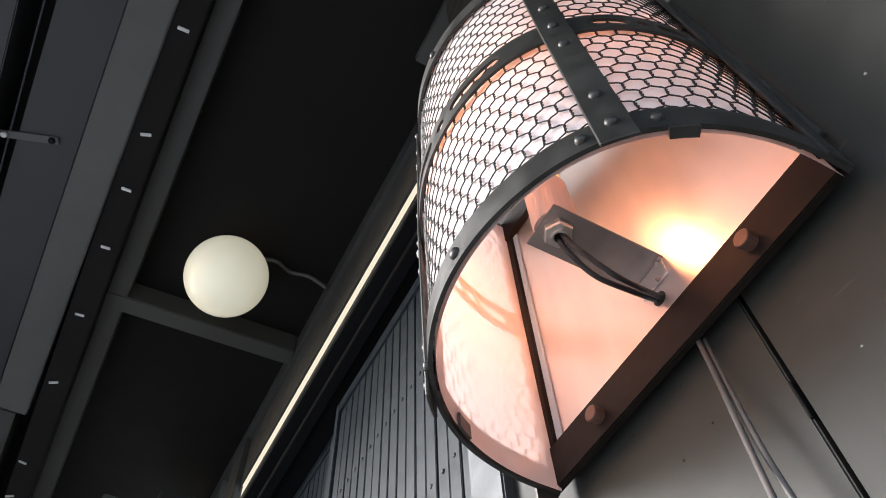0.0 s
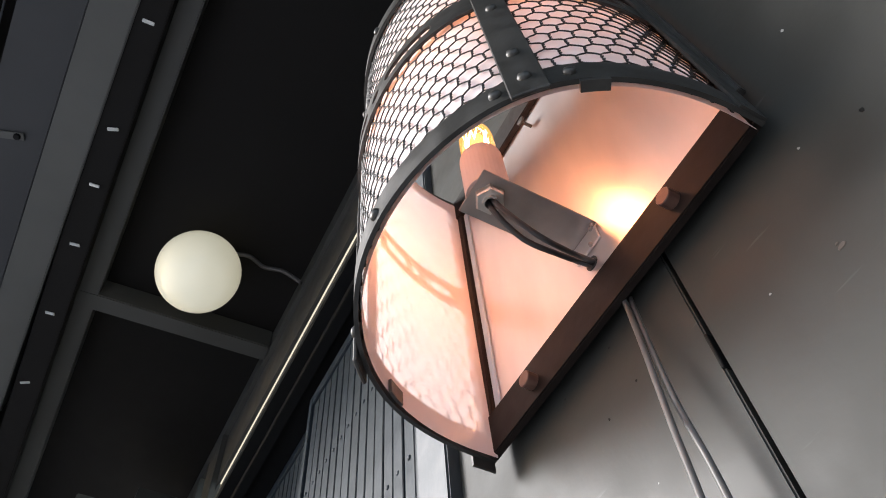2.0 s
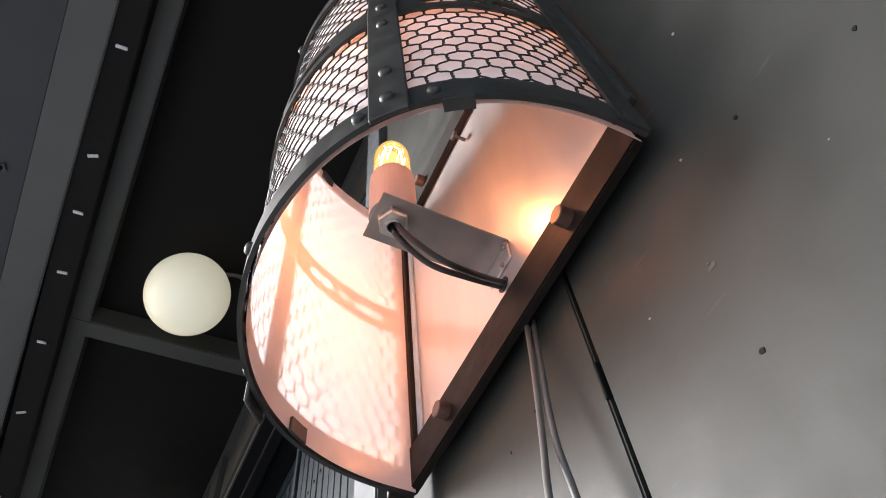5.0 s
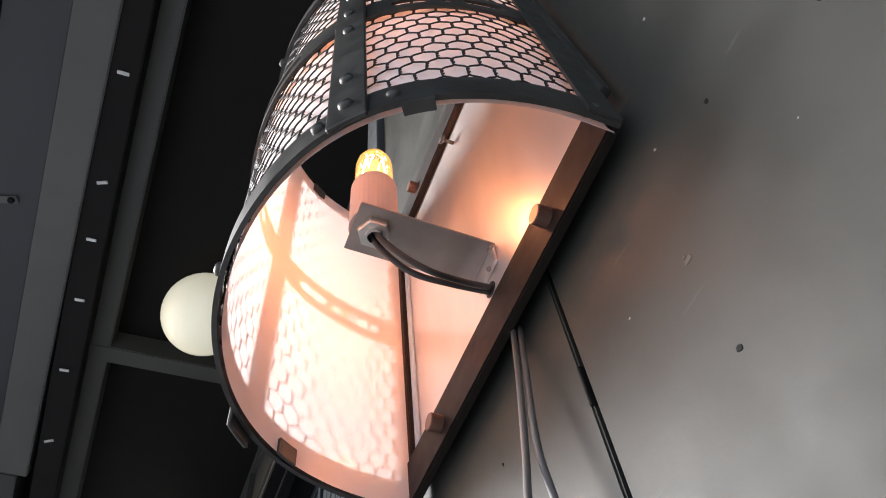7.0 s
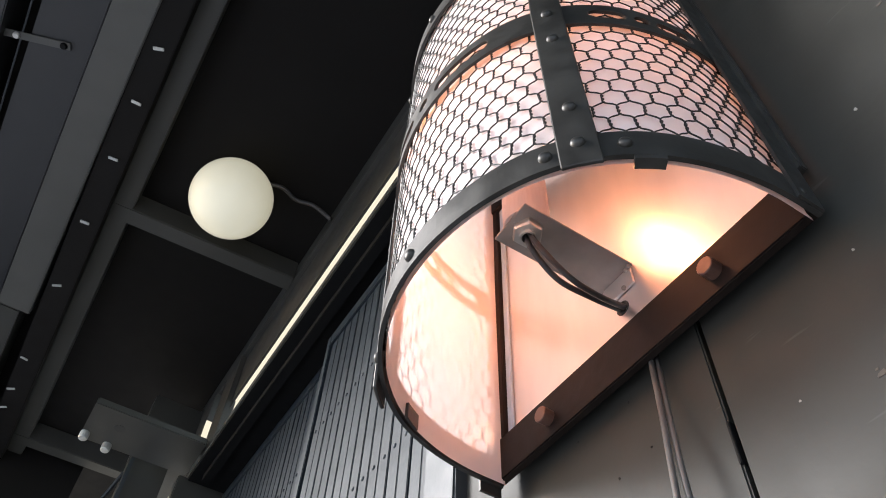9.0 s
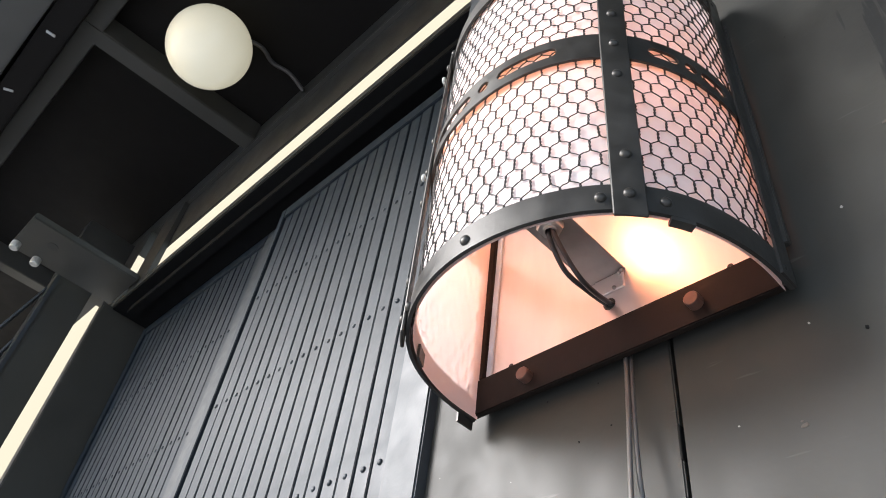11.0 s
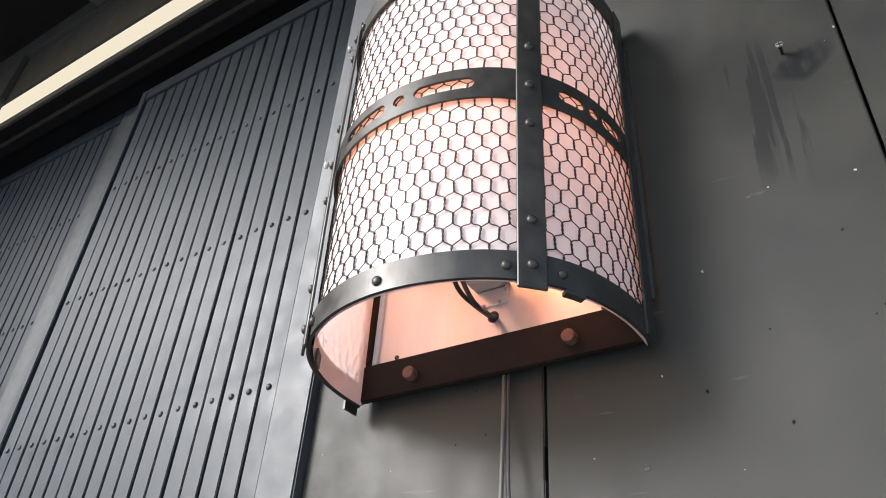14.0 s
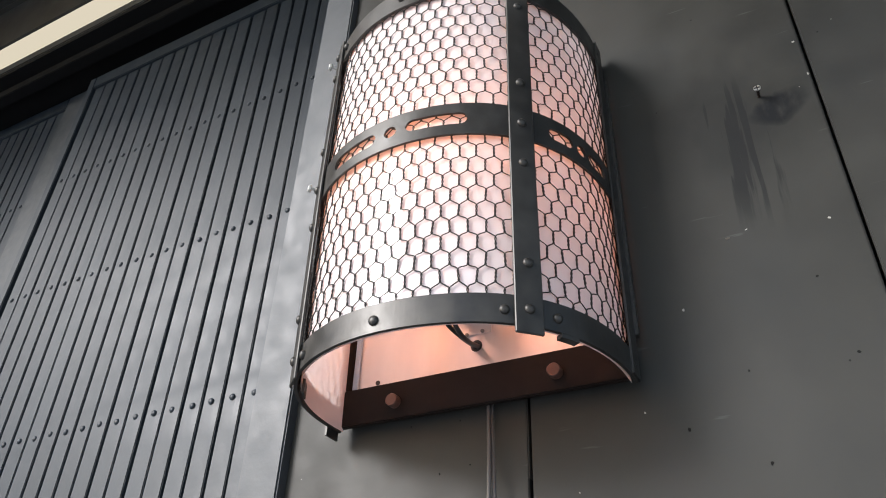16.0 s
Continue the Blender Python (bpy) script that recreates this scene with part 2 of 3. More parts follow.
def box(x0, x1, y0, y1, z0, z1, bevel=0.0, bm=None):
    bm = bm or bmesh.new()
    r = bmesh.ops.create_cube(bm, size=1)
    for v in r["verts"]:
        v.co = Vector((x0 + (v.co.x + 0.5) * (x1 - x0), y0 + (v.co.y + 0.5) * (y1 - y0), z0 + (v.co.z + 0.5) * (z1 - z0)))
    if bevel:
        edges = list({e for v in r["verts"] for e in v.link_edges})
        bmesh.ops.bevel(bm, geom=edges, offset=bevel, segments=2, affect="EDGES")
    return bm


def tube(points, radius, sides=8, bm=None, cap=True):
    """A round tube along a line of points."""
    bm = bm or bmesh.new()
    pts = [Vector(p) for p in points]
    rings = []
    up = Vector((0, 0, 1))
    for i, p in enumerate(pts):
        d = (pts[min(i + 1, len(pts) - 1)] - pts[max(i - 1, 0)]).normalized()
        a = d.cross(up if abs(d.z) < 0.95 else Vector((1, 0, 0))).normalized()
        b = d.cross(a)
        rings.append([bm.verts.new(p + radius * (math.cos(k * math.tau / sides) * a + math.sin(k * math.tau / sides) * b)) for k in range(sides)])
    for r0, r1 in zip(rings, rings[1:]):
        for k in range(sides):
            bm.faces.new((r0[k], r0[(k + 1) % sides], r1[(k + 1) % sides], r1[k]))
    if cap:
        bm.faces.new(rings[0])
        bm.faces.new(rings[-1])
    return bm


def lathe(profile, origin, axis=(0, 0, 1), sides=24, bm=None):
    """Turn (radius, height) pairs about an axis through origin."""
    bm = bm or bmesh.new()
    q = Vector((0, 0, 1)).rotation_difference(Vector(axis).normalized())
    rings = []
    for r, h in profile:
        if r < 1e-6:
            rings.append([bm.verts.new(Vector(origin) + q @ Vector((0, 0, h)))])
        else:
            rings.append([bm.verts.new(Vector(origin) + q @ Vector((r * math.cos(k * math.tau / sides), r * math.sin(k * math.tau / sides), h))) for k in range(sides)])
    for a, b in zip(rings, rings[1:]):
        for k in range(sides):
            ring = [a[k % len(a)], a[(k + 1) % len(a)], b[(k + 1) % len(b)], b[k % len(b)]]
            ring = list(dict.fromkeys(ring))
            if len(ring) > 2:
                bm.faces.new(ring)
    return bm


def smooth_line(points, n=8):
    """Catmull-Rom through points."""
    p = [Vector(v) for v in points]
    p = [2 * p[0] - p[1]] + p + [2 * p[-1] - p[-2]]
    out = []
    for i in range(1, len(p) - 2):
        for k in range(n):
            t = k / n
            out.append(0.5 * (2 * p[i] + (p[i + 1] - p[i - 1]) * t + (2 * p[i - 1] - 5 * p[i] + 4 * p[i + 1] - p[i + 2]) * t * t
                              + (3 * p[i] - p[i - 1] - 3 * p[i + 1] + p[i + 2]) * t ** 3))
    return out + [p[-2]]


# ---- setting: wall, doorway, header, ceiling ----
WALL_X = 0.335
wall = finish("wall_east", box(0.36, 0.62, -3.5, 0.449, 0, 3.95), RECESS)
tagged(wall, "painted wall clad in large grey panels with dark joints", "wall", kind="structure")
for y0, y1, z0, z1 in ((0.1665, 0.450, 0, 3.95), (-0.1545, 0.1635, 0, 3.95), (-1.40, -0.1575, 0, 3.95), (-3.5, -1.403, 0, 3.95)):
    part("wall_panel", box(WALL_X, 0.359, y0, y1, z0, z1, 0.0012), WALL_PAINT, wall)
joint = part("joint_filler", box(0.3343, 0.3598, 0.1660, 0.1680, 1.842, 1.872, 0.0004), RECESS, wall, "dark filler left in the panel joint")

post = finish("door_trim", box(0.322, 0.46, 0.4505, 0.507, 0, 3.33, 0.002), TRIM_PAINT)
tagged(post, "pale grey painted upright trim at the wall's end", "trim", kind="structure")

header = finish("header_beam", box(0.45, 0.80, 0.4495, 2.725, 3.354, 3.388, 0.003), BEAM_PAINT)
tagged(header, "dark grey header beam above the slatted doors", "beam", kind="structure")
# shade under the header, put in as a near-black sheet
dark_strip = finish("header_dark_strip", box(0.452, 0.80, 0.508, 2.668, 3.338, 3.353), RECESS)
tagged(dark_strip, "black strip added to keep the header beam's underside dark", "beam", kind="structure")
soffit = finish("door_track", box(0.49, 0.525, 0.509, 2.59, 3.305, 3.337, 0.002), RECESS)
tagged(soffit, "black sliding track under the header beam", "track", kind="structure")
# blackened, so the depth behind the doors stays in shade
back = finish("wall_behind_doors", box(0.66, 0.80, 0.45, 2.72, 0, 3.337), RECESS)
tagged(back, "dark wall behind the slatted doors", "wall", kind="structure")
jamb = finish("door_jamb", box(0.412, 0.655, 2.67, 2.72, 0, 3.351, 0.004), BEAM_PAINT)
tagged(jamb, "dark painted door jamb at the doorway's end", "jamb", kind="structure")

ceiling = finish("ceiling", box(-1.30, 0.545, -3.5, 5.5, 3.95, 4.05), CEILING_PAINT)
tagged(ceiling, "black painted porch ceiling", "ceiling", kind="structure")
plate_beam = finish("wall_plate_beam", box(0.46, 0.545, 0.449, 5.4, 3.85, 3.949, 0.003), BEAM_PAINT)
tagged(plate_beam, "dark painted beam along the top of the clerestory", "beam", kind="structure")


def beam(name, x0, x1, y0, y1, z0, z1, label, turn=0.0, m=BEAM_PAINT):
    ob = finish(name, box(x0 - (x0 + x1) / 2, x1 - (x0 + x1) / 2, y0 - 1.7, y1 - 1.7, z0, z1, 0.004), m)
    ob.matrix_world = pose((x0 + x1) / 2, 1.7, 0, 0, 0, turn)
    return tagged(ob, label, "beam", "ceiling beams")


beam("ceiling_beam", -0.49, -0.365, -3.0, 2.64, 3.77, 3.949, "dark grey painted timber ceiling beam", 1.0, PALE_BEAM)
beam("ceiling_beam", -0.535, -0.405, 2.66, 3.749, 3.785, 3.949, "dark brown-grey painted timber ceiling beam", 1.0)
beam("ceiling_beam", -0.265, -0.195, -3.0, 3.749, 3.85, 3.949, "narrow dark painted batten along the ceiling")
cross = finish("cross_beam", box(-0.405, 0.325, -0.038, 0.038, 3.847, 3.949, 0.004), BEAM_PAINT)
cross.matrix_world = pose(0.135, 1.978, 0, 0, 0, -3.2)
tagged(cross, "dark painted cross batten between the ceiling beams", "beam", "ceiling beams")
cross = copy_thing(cross, pose(0.135, 3.62, 0))
# added black fill: keeps the gap's darkness and backs the clips
beam("dark_gap_fill", -0.362, -0.2655, -3.0, 3.749, 3.779, 3.949, "black strip added to fill the dark gap between the ceiling beams", 0.0, CEILING_PAINT)
board = beam("ceiling_board", -0.683, -0.50, -3.0, 3.749, 3.82, 3.949, "dark blue-grey painted board on the ceiling", 1.0, BOARD_PAINT)
# highlight along the board's edge, added as a thin line of paler paint
part("edge_highlight", tube([(-0.6895, -1.0, 3.8175), (-0.712, 3.6, 3.8175)], 0.0032, 6), TRIM_PAINT, board, "thin paler line drawn as the edge's highlight")
beam("ceiling_beam", -1.05, -0.75, -3.0, 3.749, 3.77, 3.949, "dark grey painted edge beam of the ceiling", 0.0, BOARD_PAINT)

backdrop = finish("backdrop", box(0.9, 14.0, -8.0, 14.0, 9.0, 9.02), DAYLIGHT)
tagged(backdrop, "plain bright hazy sky above the roof slot", "sky", kind="structure")
# unseen board, added to cut sky and sun off the upper wall
sky_block = finish("sky_block_board", box(-1.36, -1.301, -3.5, 0.9, 2.95, 4.05), BEAM_PAINT)
tagged(sky_block, "unseen dark board added at the open side to block sky light", "beam", kind="structure")
backdrop2 = finish("backdrop", box(-1.0, 2.39, 8.0, 8.02, 0.0, 7.0), DAYLIGHT)
tagged(backdrop2, "plain bright hazy sky beyond the porch end", "sky", kind="structure")
corbel = finish("corbel", box(0.337, 0.4595, 0.4505, 0.648, 3.80, 3.848, 0.003), BEAM_PAINT)
tagged(corbel, "dark painted block under the beam at the wall's corner", "corbel", kind="structure")
head = finish("clerestory_head", box(0.478, 0.487, 0.649, 2.600, 3.602, 3.8495, 0.002), BEAM_PAINT)
tagged(head, "dark painted head board above the clerestory opening", "board", kind="structure")
mullion = finish("clerestory_mullion", box(0.455, 0.477, 2.448, 2.605, 3.389, 3.849, 0.002), BEAM_PAINT)
tagged(mullion, "dark painted mullion of the clerestory", "mullion", kind="structure")
end_post = finish("end_post", box(0.235, 0.395, 2.905, 2.99, 0, 3.519, 0.004), BEAM_PAINT)
tagged(end_post, "dark grey painted post at the porch's end", "post", kind="structure")
lintel = finish("end_lintel", box(0.232, 0.549, 2.905, 2.99, 3.52, 3.849, 0.003), BEAM_PAINT)
tagged(lintel, "dark painted lintel at the porch's end", "lintel", kind="structure")
# glowing strip added for the sky that the plate beam hides here
sky_strip = finish("clerestory_sky_strip", box(0.452, 0.548, 2.733, 2.739, 3.555, 3.685), DAYLIGHT)
tagged(sky_strip, "small glowing strip standing in for sky at the clerestory's end", "window", kind="structure")
closer = finish("clerestory_end", box(0.452, 0.548, 2.74, 2.904, 3.389, 3.849, 0.003), BEAM_PAINT)
tagged(closer, "dark painted panel closing the clerestory's end", "panel", kind="structure")
# added to hold back sun from the north; dark so it bounces little
sun_block = finish("sun_block_north", box(-1.30, 0.10, 3.75, 3.85, 0, 3.949), CEILING_PAINT)
tagged(sun_block, "dark wall added at the porch's end to block sunlight", "wall", kind="structure")

for p0, p1 in (((0.14, 2.95, 3.08), (0.236, 2.95, 3.45)), ((0.19, 2.95, 2.95), (0.236, 2.95, 3.17))):
    part("brace", tube([p0, p1], 0.008, 4), TRIM_PAINT, end_post, "thin grey diagonal brace")
# light on the post's side face, drawn as a strip of paler paint
part("lit_edge", box(0.236, 0.252, 2.897, 2.904, 0, 3.50), TRIM_PAINT, end_post, "paler grey strip standing in for the post's lit side face")

ground = finish("ground", box(-60, 60, -60, 60, -0.2, 0), CONCRETE)
tagged(ground, "pale worn concrete paving", "ground", kind="structure")


# ---- slatted doors ----
SLAT = 0.0446


def slatted_door(x, y0, first, count, y1, z1, rivet_rows, label):
    """Door of narrow upright boards in a frame, with rows of round-headed fixings; the boards start at first."""
    root = tagged(new("slatted_door"), label, "door", "slatted doors")
    root.location = (x, y0, 0)
    bpy.context.view_layer.update()
    last = first + count * SLAT
    part("stile", box(x, x + 0.045, y0, first - 0.0015, 0.02, z1, 0.002), TRIM_PAINT if count < 20 else SHUTTER_PAINT, root)
    part("stile", box(x, x + 0.045, last + 0.0035, y1, 0.02, z1, 0.002), SHUTTER_PAINT, root)
    part("top_rail", box(x, x + 0.045, first - 0.001, last + 0.003, z1 - 0.045, z1, 0.002), SHUTTER_PAINT, root)
    # near-black backing carries the shade between the slats
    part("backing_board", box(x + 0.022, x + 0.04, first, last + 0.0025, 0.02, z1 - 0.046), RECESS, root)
    slat, dome = None, None
    for i in range(count):
        ya = first + i * SLAT
        if slat is None:
            slat = part("slat", box(x + 0.006, x + 0.0215, ya + 0.0028, ya + SLAT - 0.0028, 0.02, z1 - 0.046, 0.0015), SHUTTER_PAINT, root)
        else:
            ob = new("slat", slat.data)
            ob.parent = root
            ob.matrix_parent_inverse = slat.matrix_parent_inverse
            ob.location = (random.uniform(-0.0008, 0.0008), ya - first + random.uniform(-0.0006, 0.0006), 0)
        for z in rivet_rows:
            if dome is None:
                dome = part("rivet", lathe([(0.0058, 0), (0.0053, 0.0016), (0.0031, 0.0030), (0, 0.0036)], (0, 0, 0), (-1, 0, 0), 10), SHUTTER_PAINT, root, smooth=True)
                ob = dome
            else:
                ob = new("rivet", dome.data)
                ob.parent = root
                ob.matrix_parent_inverse = dome.matrix_parent_inverse
            ob.location = (x + 0.006, ya + SLAT / 2 + random.uniform(-0.002, 0.002), z + random.uniform(-0.0015, 0.0015))
    return root


ROWS_Z = (0.67, 1.035, 1.40, 1.765, 2.136, 2.505, 2.865)
slatted_door(0.54, 0.5095, 0.5673, 22, 1.5775, 3.256, ROWS_Z, "grey painted sliding door of narrow upright slats")
slatted_door(0.60, 1.680, 1.7727, 19, 2.663, 3.325, [z + 0.043 for z in ROWS_Z], "grey slatted sliding door set behind the other leaf")

# ---- wall sconce ----
CX, CY, R = 0.304, 0.215, 0.156      # axis of the half-round shade and its mesh radius
BACK = 0.018                         # straight run from the half round to the back plate
Z0, Z1 = 1.9405, 2.370

sconce = tagged(new("wall_sconce"), "half-round blackened iron wall sconce with wire mesh and lit frosted shade", "wall lamp")
sconce.location = (0.334, CY, Z0)
bpy.context.view_layer.update()


def rim(th, r, z):
    """Point on the hand-bent shade: it leans out a little towards the top and bellies on its north side."""
    k = max(0.0, min(1.1, (z - Z0) / 0.2))
    belly = 0.002 + 0.004 * k if th > 0 else 0.0
    if abs(th) <= math.pi / 2:
        r *= 1 + 0.025 * math.sin(2 * th) ** 2
        return Vector((CX - (r + 0.0055 * k) * math.cos(th), CY + (r + belly * math.sin(th) ** 2) * math.sin(th), z))
    return Vector((CX + (abs(th) - math.pi / 2) * r, CY + math.copysign(r + belly, th), z))


END = math.pi / 2 + BACK / R


def hoop(r, thick, z0, z1, t0=-END, t1=END, hole=None, n=120, wobble=0.0):
    """A strip bent round the shade; hole(th) gives the half height of a cut-out in mid-height."""
    bm = bmesh.new()
    zm = (z0 + z1) / 2
    cols = []
    for i in range(n + 1):
        th = t0 + (t1 - t0) * i / n
        h = hole(th) if hole else 0.0
        w = wobble * math.sin(7 * th + 1.0)
        cols.append([[bm.verts.new(rim(th, rr + w, z)) for z in (z0, zm - h, zm + h, z1)] for rr in (r, r + thick)])
    for (a_in, a_out), (b_in, b_out) in zip(cols, cols[1:]):
        for k in (0, 2):
            bm.faces.new((a_in[k], b_in[k], b_in[k + 1], a_in[k + 1]))
            bm.faces.new((a_out[k], a_out[k + 1], b_out[k + 1], b_out[k]))
        for k in range(4):
            bm.faces.new((a_in[k], a_out[k], b_out[k], b_in[k]))
    for c_in, c_out in (cols[0], cols[-1]):
        for k in (0, 2):
            bm.faces.new((c_in[k], c_in[k + 1], c_out[k + 1], c_out[k]))
    bmesh.ops.remove_doubles(bm, verts=bm.verts, dist=1e-6)
    return bm


SLOTS = [(-26, -4.5), (8, 30), (-64.5, -54), (-85, -73), (54, 64.5), (73, 85)]
DOTS = [1.7, -69, 69]


def slot_height(th):
    d = math.degrees(th)
    for a, b in SLOTS:
        if a < d < b:
            e = min(d - a, b - d) * R * math.pi / 180
            return 0.0070 * (1 if e > 0.0070 else math.sqrt(max(0.0, 1 - (1 - e / 0.0070) ** 2)))
    for c in DOTS:
        e = abs(d - c) * R * math.pi / 180
        if e < 0.0065:
            return math.sqrt(0.0065 ** 2 - e ** 2)
    return 0.0


part("bottom_band", hoop(R + 0.0012, 0.0032, Z0, Z0 + 0.0258, wobble=0.0004), IRON, sconce)
part("top_band", hoop(R + 0.0012, 0.0032, Z1 - 0.030, Z1, wobble=0.0004), IRON, sconce)
part("pierced_band", hoop(R + 0.0015, 0.0025, 2.135, 2.1735, hole=slot_height, n=720), IRON, sconce, "pierced iron band with long slots and round holes")

STRAP = radians(43.3)
for sgn in (-1, 1):
    half = 0.0112 / R
    s = part("strap", hoop(R + 0.0052, 0.003, Z0 - 0.0085, Z1 + 0.004, sgn * STRAP - half, sgn * STRAP + half, n=6), IRON, sconce)
    s.modifiers.new("bevel", "BEVEL").width = 0.0008
for sgn in (-1, 1):
    a0, a1 = sorted((sgn * (END - 0.020 / R), sgn * (END - 0.001)))
    part("end_strap", hoop(R + 0.0046, 0.0022, Z0 - 0.0085 if sgn > 0 else Z0 + 0.001, Z1 + 0.002, a0, a1, n=6), IRON, sconce)
RIVET = None


def rivet(th, z, r, size=1.0):
    global RIVET
    o = rim(th, r, z)
    n = Vector((-math.cos(th), math.sin(th), 0)) if abs(th) < math.pi / 2 else Vector((0, math.copysign(1, th), 0))
    if RIVET is None:
        RIVET = lathe([(0.0046, -0.001), (0.0045, 0.0007), (0.0038, 0.0022), (0.0022, 0.0031), (0, 0.0034)], (0, 0, 0), (0, 0, 1), 14)
        RIVET = part("rivet", RIVET, IRON, sconce, smooth=True)
        ob = RIVET
    else:
        ob = new("rivet", RIVET.data)
        ob.parent = sconce
        ob.matrix_parent_inverse = RIVET.matrix_parent_inverse
    ob.matrix_basis = Matrix.Translation(o) @ Vector((0, 0, 1)).rotation_difference(n).to_matrix().to_4x4() @ pose(0, 0, 0, 0, 0, random.uniform(0, 90)) @ Matrix.Scale(size, 4)


for sgn in (-1, 1):
    for z in (1.953, 1.996, 2.102, 2.150, 2.203, 2.318, 2.354):
        rivet(sgn * STRAP, z, R + 0.0082)
    for z in (1.952, Z1 - 0.015):
        rivet(sgn * radians(36.5), z, R + 0.005, 0.95)
        rivet(sgn * radians(52.3), z, R + 0.005, 0.95)
        rivet(sgn * radians(92), z, R + 0.005, 0.8)
for z in (1.951, Z1 - 0.015):
    rivet(radians(2), z, R + 0.005)


# long screws on the far strap
for z in (2.358, 2.166):
    th = radians(50)
    n = Vector((-math.cos(th), math.sin(th), 0.1))
    part("long_screw", lathe([(0.0016, 0), (0.0016, 0.010), (0.0044, 0.0105), (0.0044, 0.0130), (0.0030, 0.0140), (0, 0.0140)], rim(th, R + 0.004, z), n, 12), CLIP_METAL, sconce, "bare screw standing out of the frame")


# hexagonal wire netting, each cell side twisted from two strands
def netting():
    bm = bmesh.new()
    pitch, row = 0.0151, 0.01655
    rng = random.Random(4)
    nth = int(2 * END * R / pitch) + 3
    z_low = 2.0016 - 4 * row
    rows = int((Z1 - 0.010 - z_low) / row) + 1
    u_low = -0.1018 - 11 * pitch

    def node(i, j, top):
        # end of an upright side in row j, column i (half steps in odd rows)
        u = u_low + (i + (0.5 if j % 2 else 0.0)) * pitch
        seed = random.Random((i * 977 + j) * 2 + top)
        z = z_low + j * row + (0.0054 if top else -0.0054)
        return u + seed.uniform(-0.0007, 0.0007), z + seed.uniform(-0.0006, 0.0006)

    def belly(z):
        # held in at the three bands, slack between them
        mid = (Z0 + Z1) / 2
        return min(1.0, abs(z - mid) / 0.05) * max(0.0, min(1.0, (z - Z0 - 0.02) / 0.04)) * max(0.0, min(1.0, (Z1 - z) / 0.04))

    def at(u, z, r=R):
        th = max(-END, min(END, u / R))
        return rim(th, r + 0.0085 * math.exp(-((abs(th) - 1.25) / 0.22) ** 2) * (1 if th > 0 else 0.3) * belly(z), z)

    def inside(u):
        return -END * R - 0.001 <= u <= END * R + 0.001

    for j in range(1, rows):
        for i in range(nth + 1):
            ua, za = node(i, j, 0)
            ub, zb = node(i, j, 1)
            if not inside(ua) or not inside(ub):
                continue
            for ph in (0, math.pi):
                pts = []
                for k in range(9):
                    t = k / 8
                    a = ph + t * math.tau * 1.25
                    pts.append(at(ua + (ub - ua) * t + 0.00065 * math.cos(a), za + (zb - za) * t, R + 0.0005 * math.sin(a)))
                tube(pts, 0.00064, 4, bm, cap=False)
            for di in ((-1, 0) if j % 2 == 0 else (0, 1)):
                uc, zc = node(i + di, j + 1, 0)
                if not inside(uc) or j + 1 >= rows:
                    continue
                bulge = rng.uniform(-0.0002, 0.0006)
                pts = []
                for k in range(7):
                    t = k / 6
                    pts.append(at(ub + (uc - ub) * (0.45 * t + 0.55 * t * t * (3 - 2 * t)), zb + (zc - zb) * t + bulge * math.sin(math.tau * t), R + 0.0002 * math.sin(math.pi * t)))
                tube(pts, 0.00061, 4, bm, cap=False)
    return bm


part("wire_mesh", netting(), WIRE, sconce, "hexagonal twisted wire netting", smooth=True)


# frosted sheet inside the netting
def sheet():
    bm = bmesh.new()
    n = 96
    def slack(th, z):
        # above the bottom band the sheet cuts the corner where the netting bellies
        return 0.0030 * math.exp(-((th - 1.22) / 0.24) ** 2) * min(1.0, (z - Z0) / 0.10)

    angles = [-END + 2 * END * i / n for i in range(n + 1)]
    cols = [[bm.verts.new(rim(th, R - 0.0015 - slack(th, z), z)) for z in (Z0 + 0.0005, Z0 + 0.05, Z0 + 0.10, Z0 + 0.28, Z1 - 0.012)] for th in angles]
    for a, b in zip(cols, cols[1:]):
        for k in range(4):
            bm.faces.new((a[k], b[k], b[k + 1], a[k + 1]))
    return bm


part("diffuser", sheet(), DIFFUSER, sconce, "frosted white diffuser sheet glowing warmly", smooth=True)

# tabs that hold the sheet
for z in (Z0 - 0.003, Z1 - 0.027):
    part("tab", hoop(R - 0.0050, 0.0024, z, z + 0.014, radians(57) - 0.052, radians(57) + 0.052, n=4), IRON, sconce)
part("tab", hoop(R - 0.0025, 0.0070, Z0 - 0.0038, Z0 - 0.0002, radians(-56.5) - 0.055, radians(-56.5) + 0.055, n=4), IRON, sconce)

# back plate and frame
PLATE_X = 0.3265
part("back_plate", box(PLATE_X, PLATE_X + 0.002, CY - 0.150, CY + 0.152, 1.952, Z1 - 0.012), COPPER, sconce, "pale copper reflector plate with a hot lamp glare")
for z0, z1 in ((1.9445, 1.9860), (Z1 - 0.046, Z1 - 0.003)):
    bar = part("cross_bar", box(0.3185, 0.3260, CY - 0.1580, CY + 0.1640, z0, z1, 0.0012), BROWN_IRON, sconce, "brown-black iron cross bar")
part("side_bar", box(0.3215, 0.3280, CY - 0.166, CY - 0.157, Z0 + 0.0465, Z1 - 0.0465, 0.0008), IRON, sconce)
part("side_bar", box(0.3200, 0.3280, CY + 0.1525, CY + 0.1610, Z0 + 0.0465, Z1 - 0.0465, 0.0008), BROWN_IRON, sconce, "brown-black side bar of the frame")
